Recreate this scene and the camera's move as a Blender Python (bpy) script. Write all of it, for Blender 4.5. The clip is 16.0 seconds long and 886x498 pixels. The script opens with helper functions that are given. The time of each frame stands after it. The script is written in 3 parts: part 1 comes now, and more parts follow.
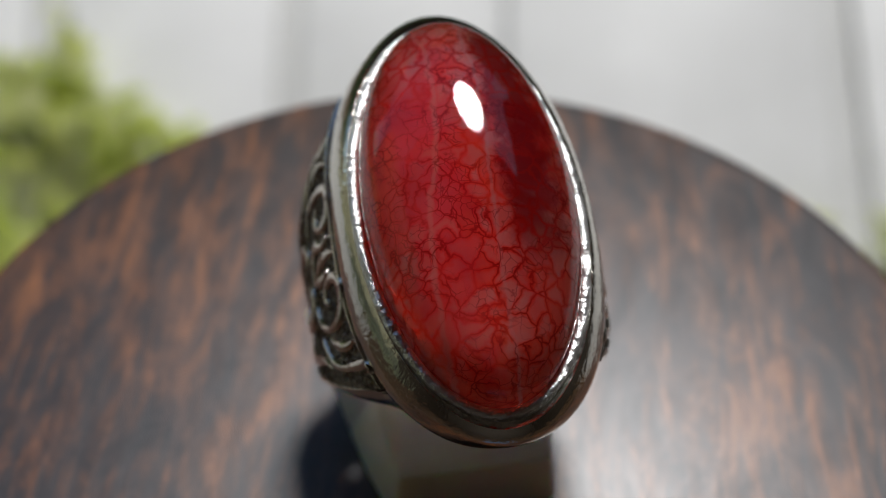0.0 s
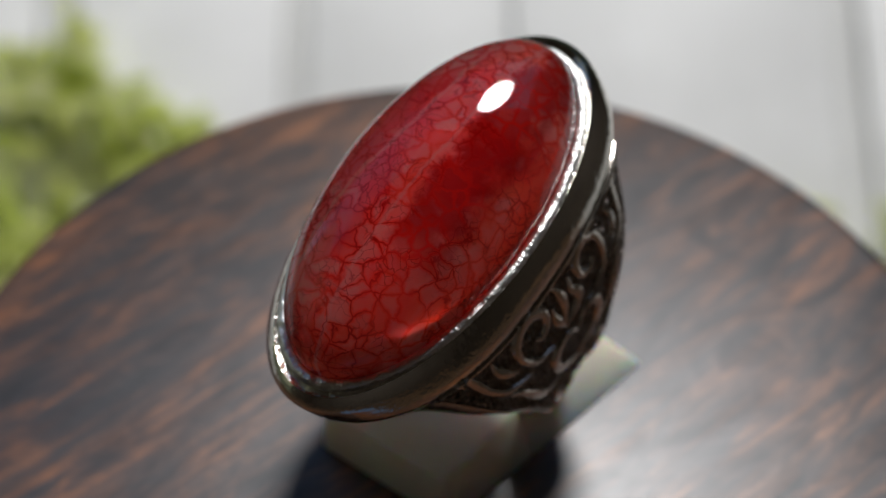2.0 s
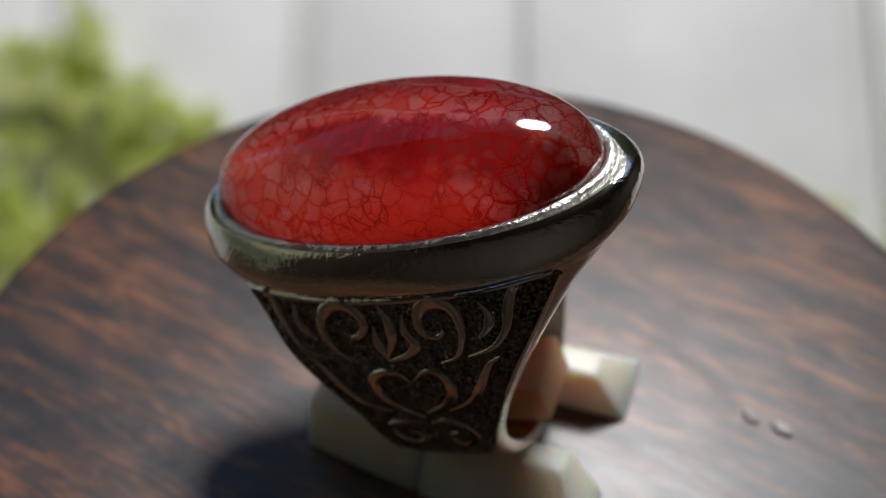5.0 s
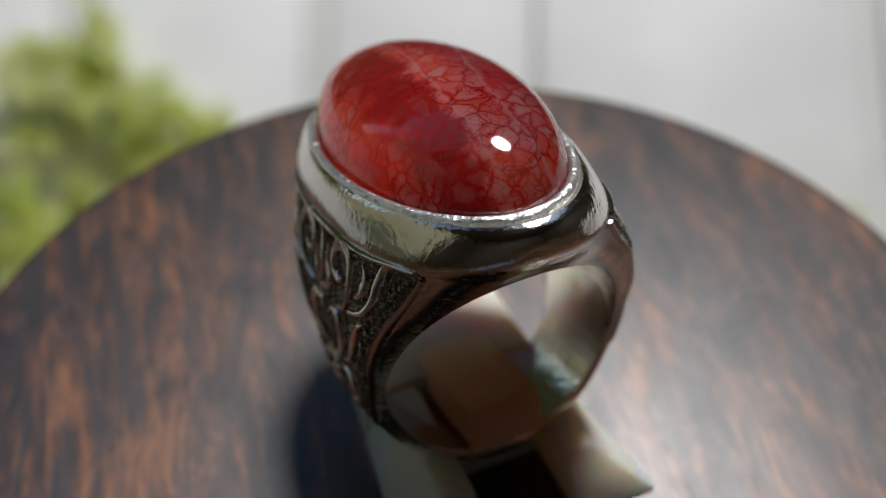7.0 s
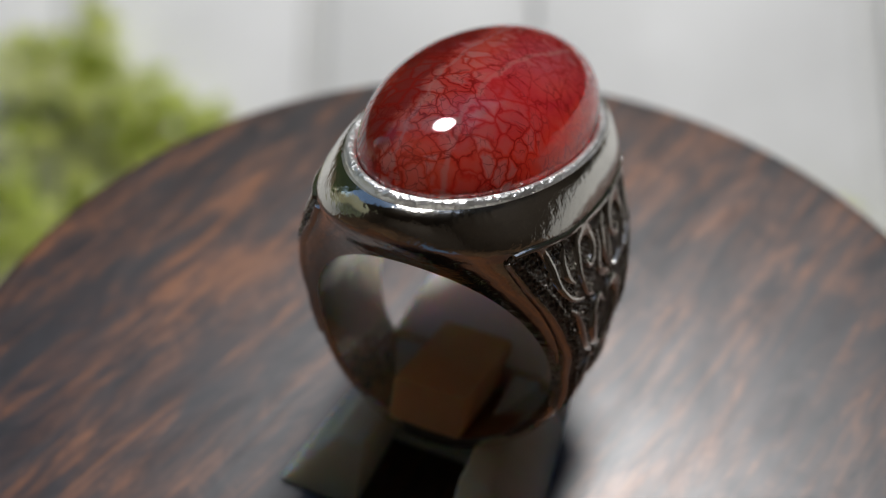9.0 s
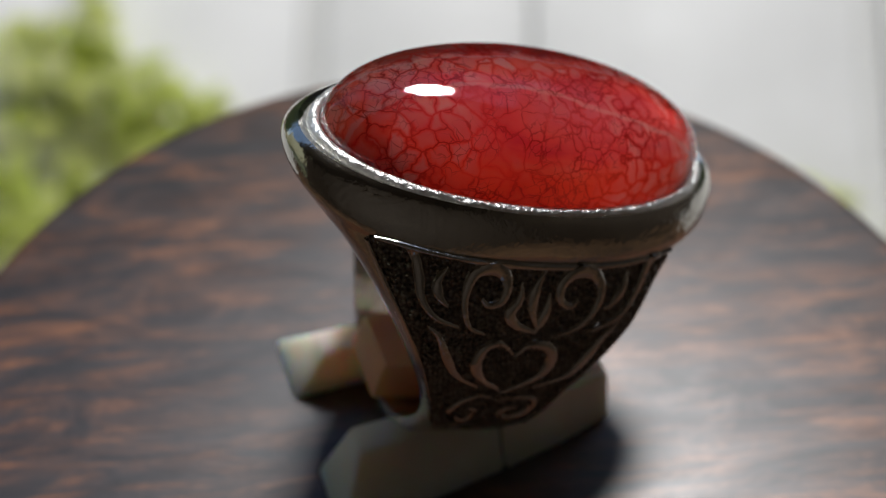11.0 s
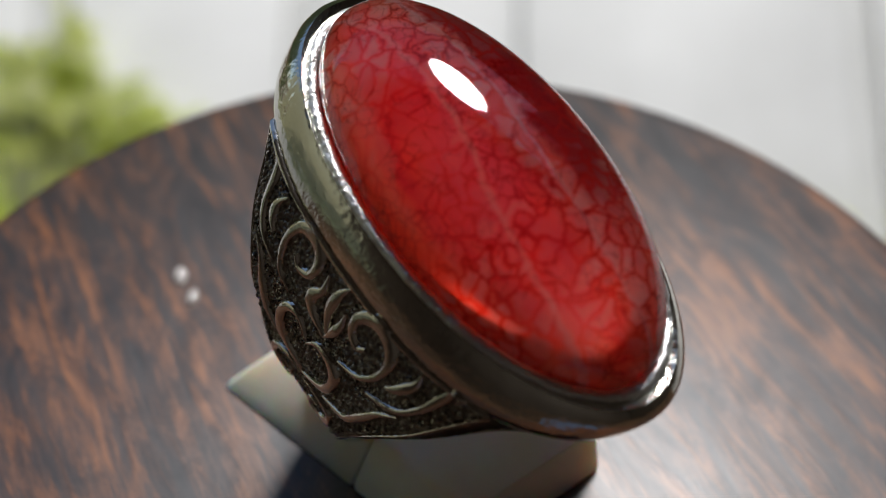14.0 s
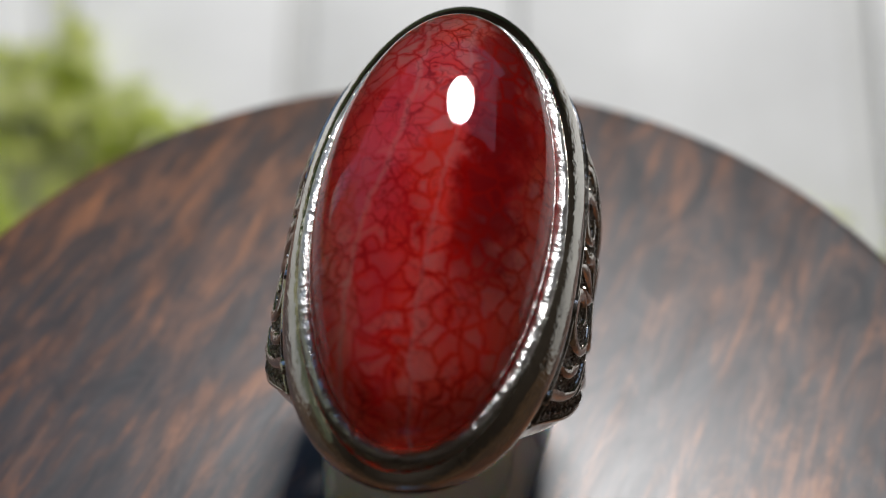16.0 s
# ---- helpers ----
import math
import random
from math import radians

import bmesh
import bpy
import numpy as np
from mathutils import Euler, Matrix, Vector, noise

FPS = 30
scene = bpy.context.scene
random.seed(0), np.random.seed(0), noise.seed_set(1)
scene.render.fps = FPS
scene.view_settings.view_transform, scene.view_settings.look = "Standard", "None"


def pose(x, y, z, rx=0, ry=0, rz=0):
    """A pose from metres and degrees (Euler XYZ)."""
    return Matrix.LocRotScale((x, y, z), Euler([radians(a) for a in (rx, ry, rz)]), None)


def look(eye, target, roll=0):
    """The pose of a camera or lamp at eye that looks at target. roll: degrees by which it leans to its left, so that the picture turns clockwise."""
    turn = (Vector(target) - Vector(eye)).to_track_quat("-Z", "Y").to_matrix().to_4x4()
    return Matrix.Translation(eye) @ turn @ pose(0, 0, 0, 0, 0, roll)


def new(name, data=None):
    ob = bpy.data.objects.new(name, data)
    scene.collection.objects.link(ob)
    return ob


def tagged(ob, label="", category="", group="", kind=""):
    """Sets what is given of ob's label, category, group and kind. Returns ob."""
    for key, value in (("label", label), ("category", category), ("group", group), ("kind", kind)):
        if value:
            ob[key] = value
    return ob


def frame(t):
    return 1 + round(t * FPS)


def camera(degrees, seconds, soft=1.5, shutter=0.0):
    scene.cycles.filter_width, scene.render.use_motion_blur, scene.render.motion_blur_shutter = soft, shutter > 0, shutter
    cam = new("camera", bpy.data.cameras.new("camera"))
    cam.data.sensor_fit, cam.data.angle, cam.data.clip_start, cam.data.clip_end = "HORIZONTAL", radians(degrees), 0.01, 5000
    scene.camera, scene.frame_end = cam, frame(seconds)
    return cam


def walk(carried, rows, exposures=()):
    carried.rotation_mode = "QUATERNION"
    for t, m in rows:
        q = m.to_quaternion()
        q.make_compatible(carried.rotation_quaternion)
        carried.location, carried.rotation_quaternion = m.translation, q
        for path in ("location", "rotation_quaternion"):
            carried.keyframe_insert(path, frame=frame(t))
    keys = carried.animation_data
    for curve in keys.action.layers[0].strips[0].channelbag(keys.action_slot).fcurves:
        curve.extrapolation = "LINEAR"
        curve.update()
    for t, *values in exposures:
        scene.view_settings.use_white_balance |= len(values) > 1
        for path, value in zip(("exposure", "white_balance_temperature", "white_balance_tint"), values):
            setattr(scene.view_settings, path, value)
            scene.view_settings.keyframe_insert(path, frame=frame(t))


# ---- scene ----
# ---- camera and its walk ----
cam = camera(35.5, 16.0, soft=1.0)
cam.data.dof.use_dof = True
cam.data.dof.focus_distance = 0.0905
cam.data.dof.aperture_fstop = 23.0
# seconds, place, tilt, turn, roll
PATH = [
    (0.0, -0.00045, -0.07674, 0.09216, 46.431, -0.520, 0.108),
    (0.5, -0.00075, -0.07653, 0.09191, 46.405, -0.376, 0.112),
    (1.0, -0.00101, -0.07720, 0.09254, 46.121, -0.300, 0.142),
    (1.5, -0.00113, -0.07825, 0.09381, 46.126, -0.224, 0.177),
    (2.0, -0.00115, -0.07829, 0.09437, 45.912, -0.301, 0.173),
    (2.5, -0.00141, -0.07839, 0.09391, 46.031, -0.345, 0.154),
    (3.0, -0.00159, -0.07831, 0.09376, 46.124, -0.253, 0.136),
    (3.5, -0.00116, -0.07839, 0.09371, 46.216, -0.110, 0.134),
    (4.0, -0.00116, -0.07802, 0.09333, 46.098, -0.001, 0.086),
    (4.2, -0.00108, -0.07738, 0.09334, 45.953, 0.057, 0.044),
    (6.3, -0.00114, -0.07317, 0.09050, 45.541, 0.490, 0.187),
    (6.5, -0.00107, -0.07399, 0.09118, 45.549, 0.566, 0.102),
    (7.0, -0.00118, -0.07456, 0.09108, 45.843, 0.837, 0.054),
    (7.5, -0.00117, -0.07457, 0.09046, 46.097, 0.776, 0.018),
    (8.0, -0.00136, -0.07498, 0.08988, 46.460, 0.670, -0.039),
    (8.5, -0.00164, -0.07490, 0.09040, 46.174, 0.812, 0.087),
    (9.0, -0.00178, -0.07451, 0.09094, 45.632, 0.636, 0.284),
    (9.2, -0.00188, -0.07522, 0.09189, 45.530, 0.279, 0.281),
    (11.3, -0.00064, -0.07377, 0.09215, 44.771, 0.648, 0.276),
    (11.5, -0.00009, -0.07321, 0.09003, 44.614, 0.489, 0.258),
    (12.0, 0.00112, -0.06941, 0.08664, 44.820, 0.228, 0.298),
    (12.5, 0.00222, -0.06799, 0.08558, 45.311, 0.215, 0.342),
    (13.0, 0.00167, -0.06731, 0.08511, 45.535, 0.096, 0.352),
    (13.5, 0.00117, -0.06752, 0.08459, 45.775, 0.257, 0.334),
    (14.0, 0.00116, -0.06721, 0.08379, 46.202, 0.252, 0.199),
    (14.5, 0.00118, -0.06756, 0.08448, 46.348, 0.136, 0.153),
    (15.0, 0.00107, -0.06677, 0.08365, 46.407, 0.259, 0.176),
    (15.5, 0.00118, -0.06828, 0.08573, 46.206, 0.239, 0.185),
    (16.0, 0.00156, -0.06869, 0.08621, 46.172, 0.266, 0.211),
]
walk(cam, [(t, pose(x, y, z, tilt, 0, turn) @ pose(0, 0, 0, 0, 0, roll)) for t, x, y, z, tilt, turn, roll in PATH],
     exposures=[(0.0, -0.12), (4.2, -0.14), (9.2, -0.16), (12.0, 0.10), (14.0, 0.08), (16.0, 0.0)])

# seconds and degrees of the turntable
TURN = [
    (0.0, -3.62),
    (0.5, -14.85),
    (1.0, -26.72),
    (1.5, -38.48),
    (2.0, -50.07),
    (2.5, -61.59),
    (3.0, -73.14),
    (3.5, -85.34),
    (4.0, -96.92),
    (4.2, -101.69),
    (6.3, -152.17),
    (6.5, -156.58),
    (7.0, -168.43),
    (7.5, -180.15),
    (8.0, -191.95),
    (8.5, -204.07),
    (9.0, -215.84),
    (9.2, -220.48),
    (11.3, -270.54),
    (11.5, -275.01),
    (12.0, -286.99),
    (12.5, -298.71),
    (13.0, -310.56),
    (13.5, -322.73),
    (14.0, -334.71),
    (14.5, -346.23),
    (15.0, -358.04),
    (15.5, -369.92),
    (16.0, -381.59),
]

# ---- light ----
world = bpy.data.worlds.new("sky")
scene.world = world
world.use_nodes = True
wn = world.node_tree
sky = wn.nodes.new("ShaderNodeTexSky")
sky.sky_type = "NISHITA"
sky.sun_disc = False
sky.sun_elevation, sky.sun_rotation = radians(50), radians(110)
wn.links.new(sky.outputs[0], wn.nodes["Background"].inputs[0])
wn.nodes["Background"].inputs[1].default_value = 0.14

# added mainly to light the unseen hedge that the silver reflects
sun = bpy.data.lights.new("sun", "SUN")
sun.energy, sun.angle, sun.color = 2.4, radians(0.5), (1.0, 0.95, 0.86)
new("sun", sun).matrix_world = look((0.604, -0.220, 0.766), (0, 0, 0))

# an area lamp stands in for strong daylight from above and beyond the turntable
LAMP_AT = Vector((0.165, 0.54, 1.03))
lamp = bpy.data.lights.new("daylight_stand_in", "AREA")
lamp.shape, lamp.size, lamp.size_y = "ELLIPSE", 0.34, 0.30
lamp.energy, lamp.color = 16.6, (1.0, 0.99, 0.985)
lamp_ob = new("daylight_stand_in", lamp)
lamp_ob.matrix_world = look(LAMP_AT, (0, 0, 0.02))

# ---- materials ----
def mat(name):
    m = bpy.data.materials.new(name)
    m.use_nodes = True
    return m, m.node_tree, m.node_tree.nodes["Principled BSDF"]


def node(nt, kind, **inputs):
    n = nt.nodes.new(kind)
    for k, v in inputs.items():
        n.inputs[k.replace("_", " ")].default_value = v
    return n


def coords(nt, scale=(1, 1, 1), rot=(0, 0, 0)):
    c = nt.nodes.new("ShaderNodeTexCoord")
    m = nt.nodes.new("ShaderNodeMapping")
    m.inputs["Scale"].default_value = scale
    m.inputs["Rotation"].default_value = rot
    nt.links.new(c.outputs["Object"], m.inputs[0])
    return m.outputs[0]


def noise_tex(nt, vec, scale, detail=4.0, rough=0.55, distortion=0.0):
    n = node(nt, "ShaderNodeTexNoise", Scale=scale, Detail=detail, Roughness=rough, Distortion=distortion)
    nt.links.new(vec, n.inputs["Vector"])
    return n.outputs["Fac"]


def ramp(nt, fac, stops):
    r = nt.nodes.new("ShaderNodeValToRGB")
    els = r.color_ramp.elements
    while len(els) < len(stops):
        els.new(0.5)
    for e, (p, c) in zip(els, stops):
        e.position, e.color = p, (*c, 1) if len(c) == 3 else c
    nt.links.new(fac, r.inputs[0])
    return r.outputs[0]


def mix(nt, fac, a, b, kind="MIX"):
    n = nt.nodes.new("ShaderNodeMix")
    n.data_type, n.blend_type = "RGBA", kind
    for sock, v in ((n.inputs[0], fac), (n.inputs[6], a), (n.inputs[7], b)):
        if isinstance(v, (float, int)):
            sock.default_value = v
        elif isinstance(v, tuple):
            sock.default_value = (*v, 1)
        else:
            nt.links.new(v, sock)
    return n.outputs[2]


def mathn(nt, op, a, b=0.0):
    n = nt.nodes.new("ShaderNodeMath")
    n.operation = op
    for sock, v in zip(n.inputs, (a, b)):
        if isinstance(v, (float, int)):
            sock.default_value = v
        else:
            nt.links.new(v, sock)
    return n.outputs[0]


def bump(nt, bsdf, height, dist, strength=1.0):
    b = node(nt, "ShaderNodeBump", Strength=strength, Distance=dist)
    nt.links.new(height, b.inputs["Height"])
    nt.links.new(b.outputs[0], bsdf.inputs["Normal"])


def metal_mat(name, base, rough, scratch, pit=0.00002):
    m, nt, b = mat(name)
    v = coords(nt)
    n1 = noise_tex(nt, v, 160.0, 3)
    n2 = noise_tex(nt, v, 1800.0, 3)
    col = mix(nt, ramp(nt, n1, [(0.35, (0, 0, 0)), (0.7, (1, 1, 1))]), tuple(0.86 * c for c in base), base)
    nt.links.new(col, b.inputs["Base Color"])
    b.inputs["Metallic"].default_value = 1.0
    r = mathn(nt, "ADD", rough, mathn(nt, "MULTIPLY", mathn(nt, "SUBTRACT", n1, 0.5), scratch))
    nt.links.new(r, b.inputs["Roughness"])
    n3 = noise_tex(nt, v, 520.0, 3, 0.6)
    bump(nt, b, mathn(nt, "ADD", n2, mathn(nt, "MULTIPLY", n3, 2.0)), pit, 0.7)
    return m


SILVER = metal_mat("polished_silver", (0.74, 0.71, 0.64), 0.12, 0.18, 0.00006)
RIM = metal_mat("hammered_silver_rim", (0.93, 0.92, 0.90), 0.40, 0.12, 0.00030)
RELIEF = metal_mat("raised_silver_scrollwork", (0.76, 0.71, 0.64), 0.17, 0.2, 0.00005)
BAND = metal_mat("brushed_silver_inner_band", (0.80, 0.77, 0.70), 0.25, 0.2)


def oxide_mat():
    m, nt, b = mat("oxidised_silver_ground")
    v = coords(nt)
    vo = node(nt, "ShaderNodeTexVoronoi", Scale=2600.0, Randomness=0.55)
    nt.links.new(v, vo.inputs["Vector"])
    n = noise_tex(nt, v, 500.0)
    nt.links.new(ramp(nt, vo.outputs["Distance"], [(0.15, (0.58, 0.54, 0.48)), (0.60, (0.24, 0.21, 0.18))]), b.inputs["Base Color"])
    b.inputs["Metallic"].default_value = 0.9
    nt.links.new(mathn(nt, "ADD", 0.14, mathn(nt, "MULTIPLY", n, 0.3)), b.inputs["Roughness"])
    bump(nt, b, mathn(nt, "SUBTRACT", 1.0, vo.outputs["Distance"]), 0.0004)
    return m


OXIDE = oxide_mat()


def band_of(nt, value, lo, hi):
    """0 at lo, 1 at hi, eased."""
    n = nt.nodes.new("ShaderNodeMapRange")
    n.interpolation_type = "SMOOTHSTEP"
    n.inputs[1].default_value, n.inputs[2].default_value = lo, hi
    nt.links.new(value, n.inputs[0])
    return n.outputs[0]


def agate_mat():
    m, nt, b = mat("crackled_red_agate")
    v = coords(nt)
    sep = nt.nodes.new("ShaderNodeSeparateXYZ")
    nt.links.new(v, sep.inputs[0])
    x, y, z = sep.outputs[0], sep.outputs[1], sep.outputs[2]
    vl = coords(nt, (1.0, 0.5, 1.0))
    cloud = noise_tex(nt, vl, 190.0, 5, 0.62, 0.6)
    fine = noise_tex(nt, v, 420.0, 4, 0.6, 0.3)
    # clear red body, clouded from crimson to orange
    base = ramp(nt, cloud, [(0.33, (0.40, 0.008, 0.018)), (0.43, (0.76, 0.032, 0.034)), (0.53, (0.90, 0.095, 0.070)), (0.66, (0.93, 0.24, 0.20))])
    vein = mathn(nt, "ADD", x, mathn(nt, "MULTIPLY", mathn(nt, "SUBTRACT", fine, 0.5), 0.004))
    # pale zones: along the crown, round one tip, and in drifts
    crown = band_of(nt, mathn(nt, "ABSOLUTE", mathn(nt, "ADD", vein, -0.0003)), 0.0026, 0.0004)
    tip = band_of(nt, y, 0.005, 0.0105)
    toe = mathn(nt, "MULTIPLY", band_of(nt, y, -0.002, -0.0055), band_of(nt, y, -0.0148, -0.0105))
    drift = ramp(nt, noise_tex(nt, v, 165.0, 3, 0.6, 0.6), [(0.47, (0, 0, 0)), (0.60, (1, 1, 1))])
    high = band_of(nt, z, 0.0014, 0.0042)
    zone = mathn(nt, "MAXIMUM", mathn(nt, "MULTIPLY", mathn(nt, "MAXIMUM", crown, mathn(nt, "MULTIPLY", drift, 0.62)), high), mathn(nt, "MULTIPLY", mathn(nt, "MAXIMUM", tip, mathn(nt, "MULTIPLY", toe, 0.62)), mathn(nt, "MULTIPLY", fine, 2.0)))
    # violet sheen of the sky, painted into the colour of the other flank
    sky_sheen = mathn(nt, "MULTIPLY", mathn(nt, "MULTIPLY", band_of(nt, vein, 0.0002, -0.0024), band_of(nt, z, 0.0022, 0.0046)), ramp(nt, noise_tex(nt, vl, 120.0, 3), [(0.35, (0.35,) * 3), (0.62, (1, 1, 1))]))
    base = mix(nt, mathn(nt, "MULTIPLY", sky_sheen, 0.85), base, (0.52, 0.095, 0.190))
    # a greyer violet sky sheen is painted in highest on the crown
    crown_sheen = mathn(nt, "MULTIPLY", band_of(nt, z, 0.0040, 0.0060), ramp(nt, noise_tex(nt, vl, 210.0, 3), [(0.40, (0.1,) * 3), (0.60, (0.6,) * 3)]))
    base = mix(nt, crown_sheen, base, (0.60, 0.22, 0.30))
    # deep maroon vein lengthwise on one flank
    dark = mathn(nt, "MULTIPLY", mathn(nt, "MULTIPLY", band_of(nt, vein, 0.0012, 0.0024), band_of(nt, vein, 0.0064, 0.0044)), band_of(nt, y, -0.0085, -0.004))
    base = mix(nt, mathn(nt, "MULTIPLY", dark, 0.85), base, (0.24, 0.003, 0.012))
    # cells of the crackle, bent by noise: pale in the middle, red towards their joints
    warp = nt.nodes.new("ShaderNodeTexNoise")
    warp.inputs["Scale"].default_value, warp.inputs["Detail"].default_value = 380.0, 4.0
    nt.links.new(v, warp.inputs["Vector"])
    off = nt.nodes.new("ShaderNodeVectorMath")
    off.operation = "MULTIPLY_ADD"
    nt.links.new(warp.outputs["Color"], off.inputs[0])
    off.inputs[1].default_value = (0.0024, 0.0024, 0.0024)
    nt.links.new(v, off.inputs[2])
    cells = node(nt, "ShaderNodeTexVoronoi", Scale=700.0)
    nt.links.new(off.outputs[0], cells.inputs["Vector"])
    pick = nt.nodes.new("ShaderNodeSeparateColor")
    nt.links.new(cells.outputs["Color"], pick.inputs[0])
    joint = []
    for scale in (700.0, 1250.0):
        vo = node(nt, "ShaderNodeTexVoronoi", Scale=scale)
        vo.feature = "DISTANCE_TO_EDGE"
        nt.links.new(off.outputs[0], vo.inputs["Vector"])
        joint.append(vo.outputs["Distance"])
    heart = band_of(nt, joint[0], 0.0, 0.22)
    pale = mathn(nt, "MULTIPLY", mathn(nt, "MULTIPLY", zone, mathn(nt, "SUBTRACT", 1.0, mathn(nt, "MULTIPLY", dark, 0.75))), mathn(nt, "MULTIPLY", heart, ramp(nt, pick.outputs[0], [(0.1, (0.15,) * 3), (0.9, (1.0,) * 3)])))
    halo = mathn(nt, "MULTIPLY", band_of(nt, joint[0], 0.16, 0.0), ramp(nt, noise_tex(nt, v, 210.0, 2), [(0.36, (0.25,) * 3), (0.56, (1.0,) * 3)]))
    thick = ramp(nt, noise_tex(nt, v, 300.0, 3), [(0.40, (0.08,) * 3), (0.62, (1.0,) * 3)])
    f1 = mathn(nt, "MULTIPLY", band_of(nt, joint[0], 0.050, 0.006), thick)
    f2 = mathn(nt, "MULTIPLY", band_of(nt, joint[1], 0.06, 0.01), ramp(nt, noise_tex(nt, v, 330.0, 2), [(0.46, (0,) * 3), (0.58, (0.75,) * 3)]))
    crack = mathn(nt, "MINIMUM", mathn(nt, "MAXIMUM", f1, f2), 1.0)
    # two thin milky veins run along it
    milk = 0.0
    for x0, bend, wide in ((-0.0028, 0.0011, 0.00030), (0.0009, 0.0004, 0.00022)):
        swing = mathn(nt, "MULTIPLY", mathn(nt, "SINE", mathn(nt, "MULTIPLY", y, 190.0)), bend)
        wander = mathn(nt, "ADD", x, mathn(nt, "MULTIPLY", mathn(nt, "SUBTRACT", fine, 0.5), 0.0012))
        gap = mathn(nt, "ABSOLUTE", mathn(nt, "SUBTRACT", mathn(nt, "SUBTRACT", wander, x0), swing))
        milk = mathn(nt, "MAXIMUM", band_of(nt, gap, wide, wide * 0.2), milk)

    def dressed(col, light, deep, core):
        col = mix(nt, mathn(nt, "MULTIPLY", halo, 0.45), col, deep)
        col = mix(nt, mathn(nt, "MULTIPLY", pale, 0.82), col, light)
        col = mix(nt, mathn(nt, "MULTIPLY", milk, 0.55), col, light)
        return mix(nt, mathn(nt, "MULTIPLY", crack, 0.70), col, core)

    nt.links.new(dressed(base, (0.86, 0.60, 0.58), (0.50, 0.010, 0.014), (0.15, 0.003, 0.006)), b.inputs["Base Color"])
    b.inputs["Roughness"].default_value = 0.3
    b.inputs["Specular IOR Level"].default_value = 0.0
    b.inputs["Subsurface Weight"].default_value = 1.0
    b.inputs["Subsurface Radius"].default_value = (1.0, 0.20, 0.13)
    b.inputs["Subsurface Scale"].default_value = 0.0014
    through_red = nt.nodes.new("ShaderNodeBsdfTranslucent")
    glow = ramp(nt, noise_tex(nt, vl, 150.0, 4, 0.6, 0.8), [(0.34, (0.80, 0.045, 0.060)), (0.44, (1.0, 0.17, 0.11)), (0.55, (1.0, 0.30, 0.18)), (0.70, (1.0, 0.50, 0.40))])
    # backlit glow low on the flanks is painted in as red-orange
    low = mathn(nt, "MULTIPLY", band_of(nt, z, 0.0042, 0.0012), band_of(nt, mathn(nt, "ABSOLUTE", y), 0.0125, 0.008))
    glow = mix(nt, mathn(nt, "MULTIPLY", low, 0.85), glow, (1.0, 0.13, 0.045))
    # the painted sky sheen and crown sheen tint the transmitted colour too
    glow = mix(nt, mathn(nt, "MULTIPLY", sky_sheen, 0.85), glow, (0.86, 0.23, 0.38))
    glow = mix(nt, crown_sheen, glow, (0.90, 0.42, 0.52))
    glow = mix(nt, mathn(nt, "MULTIPLY", dark, 0.92), glow, (0.42, 0.010, 0.022))
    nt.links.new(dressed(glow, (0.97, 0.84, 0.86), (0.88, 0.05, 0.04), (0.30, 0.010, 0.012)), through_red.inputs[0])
    body = nt.nodes.new("ShaderNodeMixShader")
    body.inputs[0].default_value = 0.84
    nt.links.new(b.outputs[0], body.inputs[1])
    nt.links.new(through_red.outputs[0], body.inputs[2])
    # part of the light passes straight on, softened by the clouds inside
    clear = node(nt, "ShaderNodeBsdfRefraction", Roughness=0.55, IOR=1.35)
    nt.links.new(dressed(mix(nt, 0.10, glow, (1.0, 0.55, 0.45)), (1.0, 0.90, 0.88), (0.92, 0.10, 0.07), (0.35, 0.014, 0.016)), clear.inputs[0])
    depth = nt.nodes.new("ShaderNodeMixShader")
    depth.inputs[0].default_value = 0.42
    nt.links.new(body.outputs[0], depth.inputs[1])
    nt.links.new(clear.outputs[0], depth.inputs[2])
    # the polish lies over all of it
    gloss = node(nt, "ShaderNodeBsdfGlossy", Roughness=0.015)
    fres = node(nt, "ShaderNodeFresnel", IOR=1.54)
    top = nt.nodes.new("ShaderNodeMixShader")
    nt.links.new(fres.outputs[0], top.inputs[0])
    nt.links.new(depth.outputs[0], top.inputs[1])
    nt.links.new(gloss.outputs[0], top.inputs[2])
    nt.links.new(top.outputs[0], nt.nodes["Material Output"].inputs[0])
    return m


AGATE = agate_mat()


